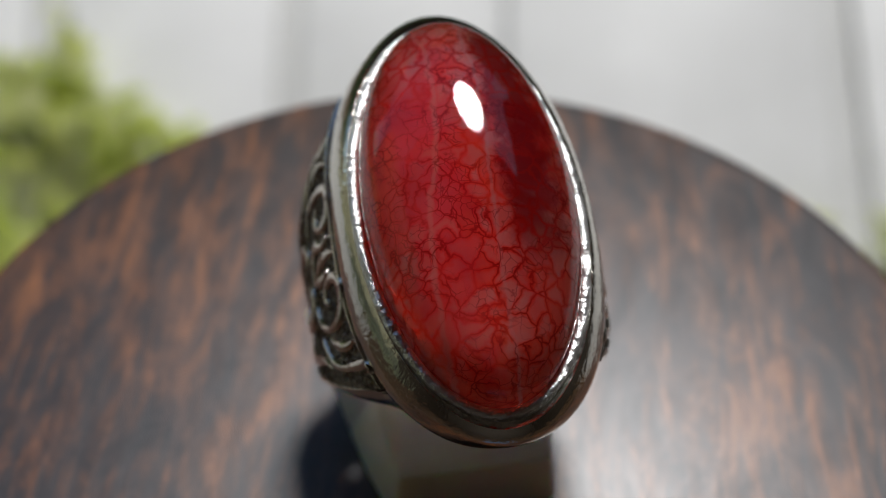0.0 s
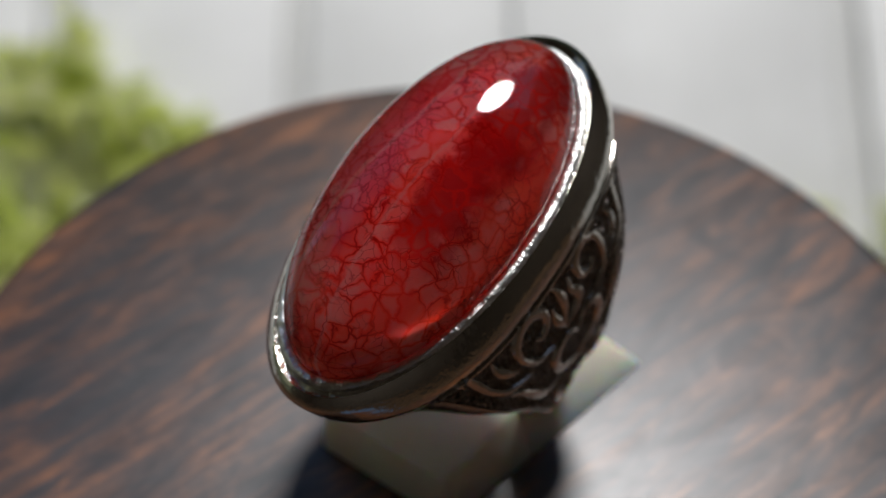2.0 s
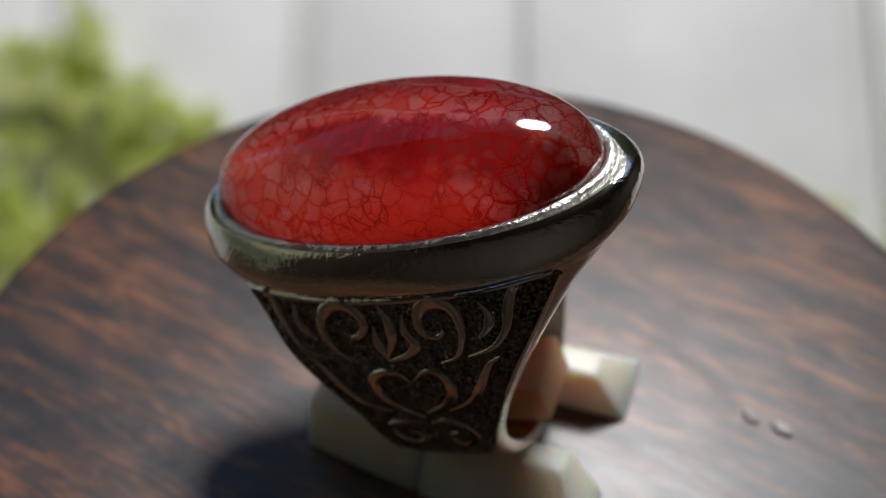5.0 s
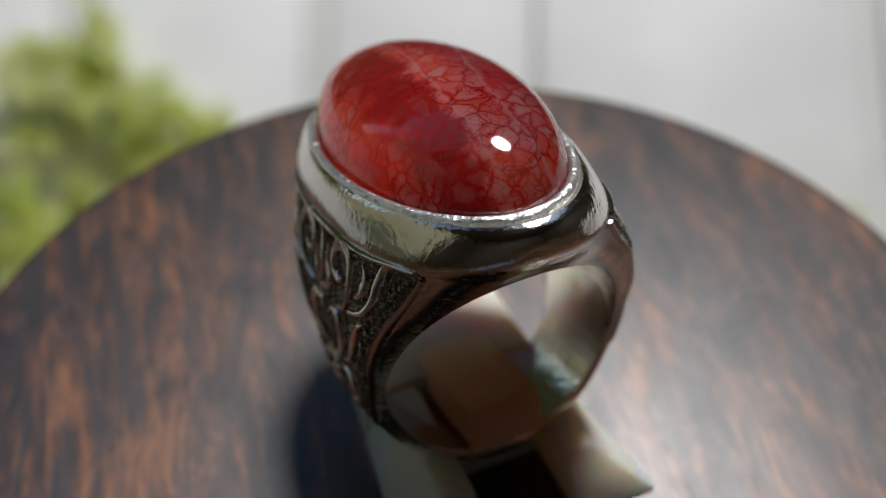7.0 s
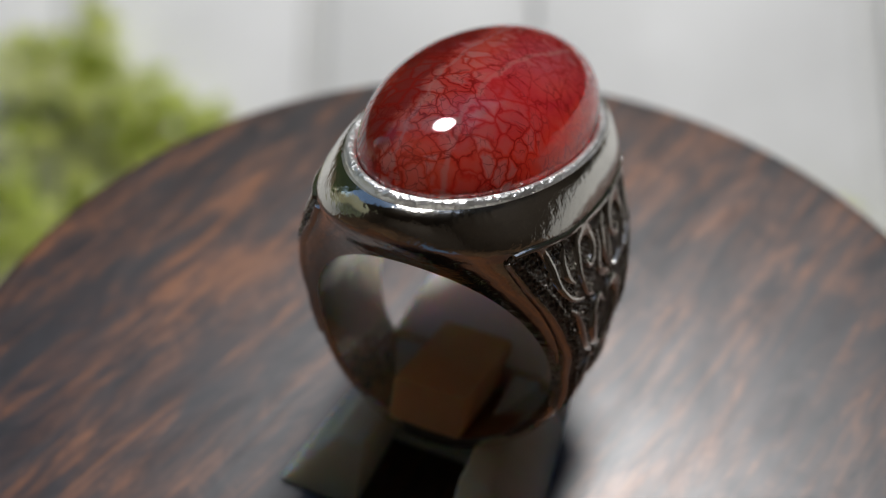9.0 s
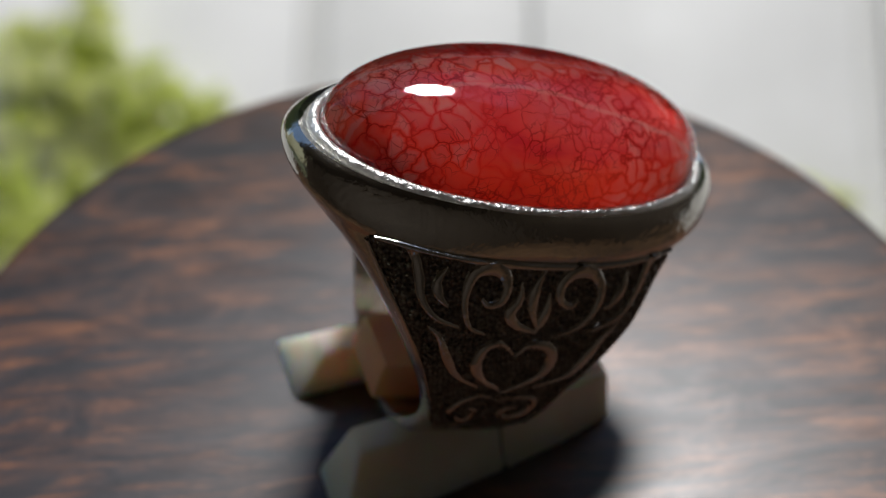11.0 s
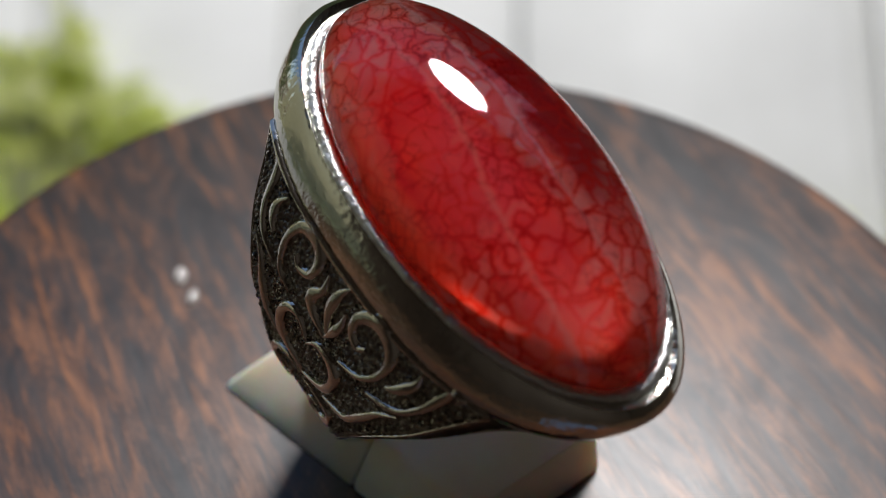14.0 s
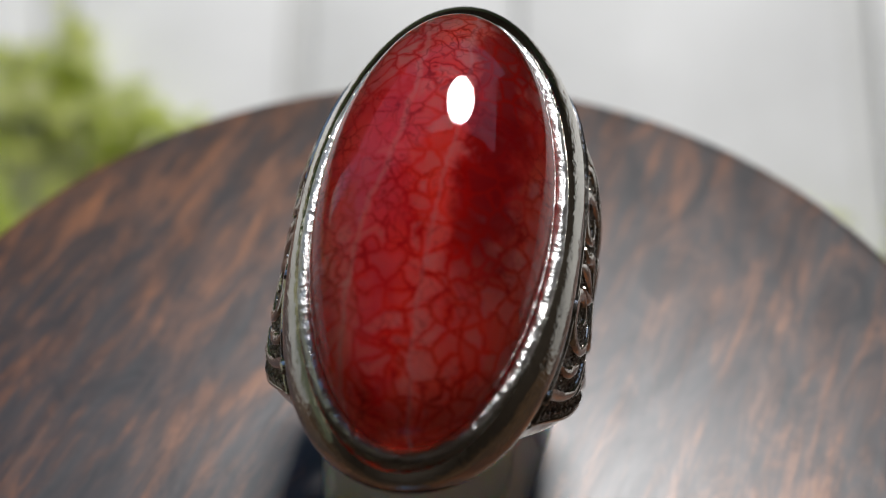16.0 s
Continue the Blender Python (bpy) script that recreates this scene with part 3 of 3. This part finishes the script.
def scrollwork():
    """Name, path, half width and height of each raised line on a side."""
    return [
        ("scroll", through_points([(-3.4, 17.5), (-1.7, 18.2), (-0.6, 19.7), (-0.6, 21.3), (-1.7, 22.3), (-3.1, 22.3), (-4.0, 21.4), (-3.8, 20.3), (-2.9, 19.8), (-2.3, 20.3)]), 0.56, 0.40),
        ("scroll", through_points([(-9.2, 17.6), (-10.6, 18.2), (-11.4, 20.0), (-11.2, 21.7), (-10.3, 22.4), (-9.1, 22.3), (-8.4, 21.4), (-8.5, 20.2), (-9.5, 19.8), (-10.2, 20.3)]), 0.56, 0.40),
        ("flame", through_points([(-5.5, 22.5), (-6.0, 21.2), (-5.9, 19.6), (-5.2, 18.2)]), 0.50, 0.36),
        ("flame", through_points([(-4.8, 20.8), (-4.7, 19.6), (-4.9, 18.6), (-5.2, 17.8)]), 0.46, 0.34),
        ("flame", through_points([(-7.3, 21.6), (-7.1, 20.3), (-7.6, 19.2), (-6.8, 18.3), (-5.2, 17.8)]), 0.52, 0.36),
        ("heart", through_points([(-6.1, 15.7), (-5.3, 16.6), (-3.9, 16.6), (-3.0, 15.8), (-3.1, 14.3), (-4.3, 12.9), (-5.8, 11.8)]), 0.52, 0.40),
        ("heart", through_points([(-6.3, 15.9), (-7.6, 16.8), (-8.8, 16.3), (-8.9, 14.7), (-7.9, 13.3), (-6.5, 12.5), (-5.8, 11.9)]), 0.52, 0.40),
        ("crescent", through_points([(1.5, 22.3), (1.5, 21.2), (0.9, 20.2), (0.2, 19.6)]), 0.46, 0.36),
        ("crescent", through_points([(-13.1, 22.2), (-13.6, 21.1), (-13.3, 20.2), (-12.6, 19.6)]), 0.46, 0.36),
        ("wave", through_points([(4.0, 22.2), (4.4, 22.9), (3.7, 22.8), (3.3, 21.8), (2.8, 20.3), (1.7, 18.9), (-0.6, 17.9)]), 0.42, 0.34),
        ("wave", through_points([(2.0, 18.6), (0.9, 17.4), (0.0, 15.5), (-1.1, 13.7), (-3.3, 12.5)]), 0.42, 0.34),
        ("wave", through_points([(-15.6, 22.2), (-16.0, 22.9), (-15.5, 22.6), (-15.0, 21.5), (-14.5, 19.9), (-13.3, 18.7), (-11.4, 18.1)]), 0.42, 0.34),
        ("wave", through_points([(-13.7, 18.0), (-12.6, 17.2), (-11.3, 15.2), (-10.0, 13.7), (-8.0, 12.6)]), 0.42, 0.34),
        ("curl", through_points([(-5.5, 11.2), (-3.9, 11.3), (-2.5, 11.0), (-2.3, 9.8), (-3.2, 8.8), (-4.4, 8.8), (-4.5, 9.9), (-3.6, 10.2)]), 0.42, 0.36),
        ("curl", through_points([(-6.0, 11.2), (-7.2, 11.5), (-8.5, 10.9), (-9.0, 9.8), (-8.3, 8.6), (-7.1, 8.6), (-6.9, 9.7), (-7.7, 10.1)]), 0.42, 0.36),
    ]


def build_ring():
    ring = thing("gemstone_ring", "chunky silver ring with a crackled red oval cabochon and scrollwork shoulders", "ring")
    part("band", to_world(ring_body(), RING), SILVER, ring, "polished silver band and collar", smooth=32)
    part("bezel_rim", rim_mesh(), RIM, ring, "bright hand-worked silver rim", smooth=60)
    at = RING @ Matrix.Translation((MID_S, MID_F, RIM_N)) @ Matrix(((1, 0, 0, 0), (0, -1, 0, 0), (0, 0, 1, 0), (0, 0, 0, 1)))
    x, y, z = (at.to_3x3() @ Vector(a) for a in ((1, 0, 0), (0, 1, 0), (0, 0, 1)))
    axes = Matrix((x.normalized(), y.normalized(), z.normalized())).transposed()
    tip = Matrix.Rotation(-math.atan(0.015), 3, "X")
    part("cabochon", stone_mesh(), AGATE, ring, "translucent crackled red agate", m=Matrix.LocRotScale(at.translation, (axes @ tip).to_quaternion(), None), smooth=60)
    # pale plate added under the stone to bounce light back through it
    bm = bmesh.new()
    rows = [[bm.verts.new((7.6 * q * math.cos(math.tau * k / 64), 14.9 * q * math.sin(math.tau * k / 64), -0.31)) for k in range(64)] for q in (1.0, 0.5)]
    for k in range(64):
        bm.faces.new((rows[0][k], rows[0][(k + 1) % 64], rows[1][(k + 1) % 64], rows[1][k]))
    bm.faces.new(rows[1])
    bmesh.ops.scale(bm, vec=(0.001,) * 3, verts=bm.verts)
    part("stone_bounce_plate", bm, BACKING, ring, "unseen pale pink plate added under the stone to bounce light", m=Matrix.LocRotScale(at.translation, (axes @ tip).to_quaternion(), None))
    for side in (1, -1):
        panel = part("side_panel", panel_mesh(side), OXIDE, ring, "darkened grained ground of the shoulder", smooth=60)
        for name, path, wide, high in scrollwork():
            part(name, ribbon(path, side, wide, high), RELIEF, panel, smooth=50)
        part("grained_ground", grain_mesh(side), OXIDE, panel, "rows of tiny punched bumps in darkened silver", smooth=35)
        edge = through_points([(-18.5, 22.5), (-16.9, 20.1), (-13.9, 15.7), (-11.2, 10.9), (-9.8, 7.8)], 6)
        part("border", ribbon(edge, side, 0.22, 0.30, (0.6, 0.6)), RELIEF, panel, smooth=50)
        edge = through_points([(-1.7, 7.6), (0.7, 13.7), (3.3, 18.0), (5.8, 22.4)], 6)
        part("border", ribbon(edge, side, 0.22, 0.30, (0.6, 0.6)), RELIEF, panel, smooth=50)
        edge = through_points([(-18.2, 22.95), (-16.2, 23.1), (-11.5, 22.8), (-5.2, 22.6), (1.1, 22.7), (5.8, 22.95)], 6)
        part("border", ribbon(edge, side, 0.26, 0.30, (0.6, 0.6)), RELIEF, panel, smooth=50)
    return ring


def build_stand():
    stand = thing("ring_stand", "small ivory plastic ring clip with sloping sides, holding the ring", "ring stand")
    # a low block with sloping flanks and a slot from the back
    bm = bmesh.new()

    def prism(low, high, z0, z1):
        """A tapered block between two plan outlines."""
        rows = [[bm.verts.new((x, y, z)) for x, y in ring_of] for z, ring_of in ((z0, low), (z1, high))]
        count = len(low)
        bm.faces.new(list(reversed(rows[0])))
        bm.faces.new(rows[1])
        for k in range(count):
            bm.faces.new((rows[0][k], rows[0][(k + 1) % count], rows[1][(k + 1) % count], rows[1][k]))

    prism([(-6.4, -10.7), (6.9, -10.7), (8.0, -5.5), (8.8, -0.5), (-8.9, -0.5), (-7.9, -5.5)],
          [(-5.9, -10.4), (6.4, -10.4), (6.7, -7.5), (6.7, -0.5), (-6.3, -0.5), (-6.3, -7.5)], 0.0, 5.2)
    bevel(bm, 0.45)
    to_world(bm, STAND)
    part("front_block", bm, PLASTIC, stand, smooth=40)
    for side, wide in ((-1, 11.1), (1, 10.8)):
        bm = bmesh.new()
        prism([(side * x, y) for x, y in ((3.7, -0.52), (8.8, -0.52), (wide, 14.0), (3.7, 14.0))][::side],
              [(side * x, y) for x, y in ((3.9, -0.52), (6.4, -0.52), (6.5, 11.0), (3.9, 11.0))][::side], 0.0, 4.7)
        bevel(bm, 0.4)
        to_world(bm, STAND)
        part("jaw", bm, PLASTIC, stand, smooth=40)
    bm = bmesh.new()
    box(bm, (-3.7, -0.6, 0.0), (3.7, 6.5, 1.0))
    bevel(bm, 0.2)
    to_world(bm, STAND)
    part("sole", bm, PLASTIC, stand, smooth=40)
    bm = bmesh.new()
    box(bm, (-3.0, -10.6, 2.7), (3.0, 0.5, 6.5))
    bevel(bm, 0.35)
    to_world(bm, RING)
    part("clip_tongue", bm, TAN, stand, "tongue pressed into the band, orange glow painted into its tan", smooth=40)
    return stand


def lathe(bm, prof, count):
    rows = [[bm.verts.new((r * math.cos(math.tau * k / count), r * math.sin(math.tau * k / count), z)) for k in range(count)] for r, z in prof]
    for a, b in zip(rows, rows[1:]):
        for k in range(count):
            bm.faces.new((a[k], a[(k + 1) % count], b[(k + 1) % count], b[k]))
    bm.faces.new(list(reversed(rows[0])))
    bm.faces.new(rows[-1])
    bmesh.ops.recalc_face_normals(bm, faces=bm.faces)


def build_disc():
    bm = bmesh.new()
    lathe(bm, [(0.0441, -0.0085), (0.0456, -0.0080), (0.0464, -0.0068), (0.0465, -0.0030), (0.0462, -0.0014), (0.0454, -0.0004), (0.0442, 0.0)], 160)
    bmesh.ops.translate(bm, vec=(0, 0.0004, 0), verts=bm.verts)
    disc = part("turntable_disc", bm, WOOD, smooth=25)
    return tagged(disc, "round dark reddish-brown polished wooden turntable top", "turntable")


def build_flecks():
    made = []
    for x, y, r, turn in ((-0.0066, 0.0264, 0.0009, 70), (-0.0071, 0.0236, 0.0008, 60)):
        bm = bmesh.new()
        bmesh.ops.create_icosphere(bm, subdivisions=3, radius=r)
        for v in bm.verts:
            v.co = Vector((v.co.x * 1.25, v.co.y * 0.7, max(v.co.z, -0.15 * r) * 0.5)) * (1 + 0.22 * noise.noise(v.co * 900 + Vector((x * 1e4, 0, 0))))
        p = Matrix.Rotation(YAW, 4, "Z") @ Vector((x, y, 0))
        bmesh.ops.rotate(bm, cent=(0, 0, 0), matrix=Matrix.Rotation(radians(turn), 3, "Z"), verts=bm.verts)
        bmesh.ops.translate(bm, vec=(p.x, p.y, 0.00002), verts=bm.verts)
        made.append(tagged(part("droplet", bm, DROP, smooth=60), "tiny glossy whitish wax drop on the wooden disc", "droplet", "drops on the disc"))
    return made


# ---- the place ----
FLOOR_Z = -0.35


def build_place():
    ground = bmesh.new()
    box(ground, (-60, -60, FLOOR_Z - 0.4), (60, 60, FLOOR_Z - 0.0005))
    tagged(part("ground", ground, EARTH), "brown bare soil around the turntable", "ground", kind="structure")
    # a sloping run of white boards beyond the turntable
    ramp_at = Matrix.Translation((0, 0.16, FLOOR_Z)) @ Matrix.Rotation(radians(28), 4, "X")
    deck = thing("boarded_ramp", "sloping run of white painted boards with dark gaps", "ramp", kind="structure")
    edges = [-1.18, -1.08, -0.98, -0.88, -0.78, -0.68, -0.58, -0.48, -0.38, -0.27, -0.162, -0.058, 0.029, 0.164, 0.26, 0.33, 0.40, 0.50, 0.60, 0.70, 0.80, 0.90, 1.0, 1.1, 1.2]
    for a, b in zip(edges, edges[1:]):
        bm = bmesh.new()
        g0, g1 = (0.0062 if abs(e - 0.164) < 0.001 else 0.0048 if abs(e + 0.058) < 0.001 else 0.0005 for e in (a, b))
        box(bm, (a + g0, -0.02, -0.0075), (b - g1, 0.40, 0.001 * random.uniform(-1, 1)))
        bevel(bm, 0.002, 2)
        bmesh.ops.transform(bm, matrix=ramp_at, verts=bm.verts)
        part("board", bm, BOARD, deck, smooth=40)
    bm = bmesh.new()
    box(bm, (-1.18, -0.015, -0.0204), (1.2, 0.395, -0.008), ramp_at)
    part("backing", bm, GREY, deck, "grey painted backing seen through the gaps")
    bm = bmesh.new()
    for y in (0.03, 0.18, 0.33):
        box(bm, (-1.2, y, -0.06), (1.2, y + 0.05, -0.0205), ramp_at)
    part("joist", bm, SHADE, deck, "dark timber bearers under the boards")
    # unseen brown walls and a roof, added to shade the place and darken reflections
    wall = bmesh.new()
    box(wall, (-1.3, -1.28, FLOOR_Z - 0.03), (1.3, -1.2, 1.25))
    tagged(part("blocker_south", wall, SHADE), "unseen brown wall added to darken reflections", "wall", kind="structure")
    for name, lo, hi in (("blocker_west", (-1.30, -1.2, FLOOR_Z - 0.03), (-1.22, -0.35, 1.25)), ("blocker_east", (1.22, -1.2, FLOOR_Z - 0.03), (1.30, 1.5, 1.7))):
        w = bmesh.new()
        box(w, lo, hi)
        tagged(part(name, w, SHADE), "unseen brown wall added to darken reflections", "wall", kind="structure")
    # unseen lawn and hedge, added to give the silver pale green reflections
    lawn = bmesh.new()
    box(lawn, (-2.7, -1.6, FLOOR_Z - 0.02), (-1.35, 1.5, FLOOR_Z + 0.012))
    tagged(part("lawn", lawn, LAWN), "unseen pale green lawn added for the silver to reflect", "lawn", kind="structure")
    hedge = bmesh.new()
    box(hedge, (-3.2, -1.6, FLOOR_Z - 0.001), (-2.7, 1.5, 1.9))
    tagged(part("green_reflector", hedge, GREEN_REFLECTOR), "unseen pale green hedge added beyond the lawn for the silver to reflect", "hedge", kind="structure")
    # unseen wall added beyond the boards to block low sky
    hedge = bmesh.new()
    box(hedge, (-2.2, 1.55, FLOOR_Z - 0.001), (2.2, 1.9, 1.15))
    tagged(part("blocker_north", hedge, GREEN_BLOCKER), "unseen dark green wall added to block the low sky", "wall", kind="structure")
    # unseen roof added to keep the sky out of the reflections
    roof = bmesh.new()
    box(roof, (-1.8, -1.3, 1.25), (1.22, 0.42, 1.31))
    tagged(part("ceiling", roof, SHADE), "unseen brown roof added to block the sky, ending above the white boards", "ceiling", kind="structure")


def build_pedestal():
    post = thing("turntable_pedestal", "black moulded base carrying the turntable disc", "pedestal")
    bm = bmesh.new()
    lathe(bm, [(0.030, -0.030), (0.032, -0.028), (0.032, -0.012), (0.030, -0.0095), (0.012, -0.0095), (0.012, -0.0086)], 64)
    part("motor_base", bm, BLACK, post, smooth=30)
    bm = bmesh.new()
    lathe(bm, [(0.07, FLOOR_Z + 0.0015), (0.07, FLOOR_Z + 0.012), (0.02, FLOOR_Z + 0.03), (0.016, FLOOR_Z + 0.06), (0.016, -0.036), (0.026, -0.031), (0.026, -0.0303)], 48)
    part("column", bm, BLACK, post, smooth=30)


def leaf_into(bm, base, way, length, width, droop, turn):
    side = way.cross(Vector((0, 0, 1))).normalized() if abs(way.z) < 0.99 else Vector((1, 0, 0))
    side = (Matrix.Rotation(turn, 3, way) @ side).normalized()
    up = side.cross(way).normalized()
    rows = []
    for i in range(6):
        u = i / 5
        w = width * math.sin(math.pi * min(u * 0.92 + 0.04, 1)) ** 0.8
        c = base + way * (length * u) + Vector((0, 0, -droop * length * u * u))
        rows.append([bm.verts.new(c - side * w / 2 + up * w * 0.18), bm.verts.new(c), bm.verts.new(c + side * w / 2 + up * w * 0.18)])
    for a, b in zip(rows, rows[1:]):
        for j in range(2):
            bm.faces.new((a[j], a[j + 1], b[j + 1], b[j]))


def build_plant(x, y, spread, height, stems, label):
    foot_z = FLOOR_Z + max(0.0, y - 0.16) * math.tan(radians(28))
    plant = thing("leafy_plant", label, "plant", "plants on the deck")
    crown, wood_bm = bmesh.new(), bmesh.new()
    for k in range(stems):
        a = math.tau * (k + random.random() * 0.7) / stems
        lean = random.uniform(0.15, 1.0) * spread
        foot = Vector((x + 0.012 * math.cos(a), y + 0.012 * math.sin(a), foot_z - 0.004))
        tip = Vector((x + lean * math.cos(a), y + lean * math.sin(a), foot_z + 0.5 * lean * math.sin(a) + height * random.uniform(0.55, 1.0)))
        mids = [foot.lerp(tip, u) + Vector((0, 0, 0.18 * height * math.sin(math.pi * u))) for u in (0, 0.25, 0.5, 0.75, 1.0)]
        rows = []
        for i, c in enumerate(mids):
            r = 0.0014 * (1 - 0.65 * i / 4)
            rows.append([wood_bm.verts.new(c + Vector((r * math.cos(q * math.tau / 5), r * math.sin(q * math.tau / 5), 0))) for q in range(5)])
        for p, q in zip(rows, rows[1:]):
            for j in range(5):
                wood_bm.faces.new((p[j], p[(j + 1) % 5], q[(j + 1) % 5], q[j]))
        for j in range(10):
            u = random.uniform(0.15, 1.0)
            i = min(int(u * 4), 3)
            c = mids[i].lerp(mids[i + 1], u * 4 - i)
            b = random.random() * math.tau
            way = Vector((math.cos(b), math.sin(b), random.uniform(-0.1, 0.9))).normalized()
            leaf_into(crown, c, way, random.uniform(0.012, 0.022), random.uniform(0.007, 0.013), random.uniform(0.1, 0.6), random.uniform(-0.5, 0.5))
    part("stem", wood_bm, STEM, plant, smooth=60)
    part("foliage", crown, LEAF, plant, "bright yellow-green leaves", smooth=70)
    return plant


def build_blue_slab():
    # unseen slab added below the camera to put blue into the silver's reflections
    bm = bmesh.new()
    box(bm, (-0.13, -0.75, FLOOR_Z + 0.0005), (0.17, -0.20, FLOOR_Z + 0.007))
    bevel(bm, 0.002, 2)
    return tagged(part("blue_reflection_slab", bm, BLUE_SLAB, smooth=40), "unseen blue slab added on the soil for the silver to reflect", "mat")


build_place()
build_blue_slab()
build_pedestal()
BUSH = "low bushy plant with bright yellow-green leaves growing between white boards"
TUFT = "small low tuft with bright yellow-green leaves growing between white boards"
for x, y, spread, height, stems, label in ((-0.150, 0.350, 0.036, 0.042, 6, BUSH), (-0.158, 0.290, 0.038, 0.040, 6, BUSH), (-0.108, 0.325, 0.020, 0.024, 5, TUFT),
                                           (-0.150, 0.245, 0.026, 0.033, 6, TUFT), (-0.192, 0.262, 0.026, 0.030, 6, BUSH),
                                           (0.128, 0.305, 0.010, 0.010, 3, TUFT), (0.164, 0.258, 0.016, 0.016, 5, TUFT), (0.190, 0.300, 0.022, 0.020, 5, TUFT)):
    build_plant(x, y, spread, height, stems, label)
disc = build_disc()
stand = build_stand()
ring = build_ring()
flecks = build_flecks()


# ---- what turns ----
def motions():
    rows = [(t, pose(0, 0, 0, 0, 0, turn)) for t, turn in TURN]
    for ob in (disc, stand, ring, *flecks):
        walk(ob, rows)


motions()
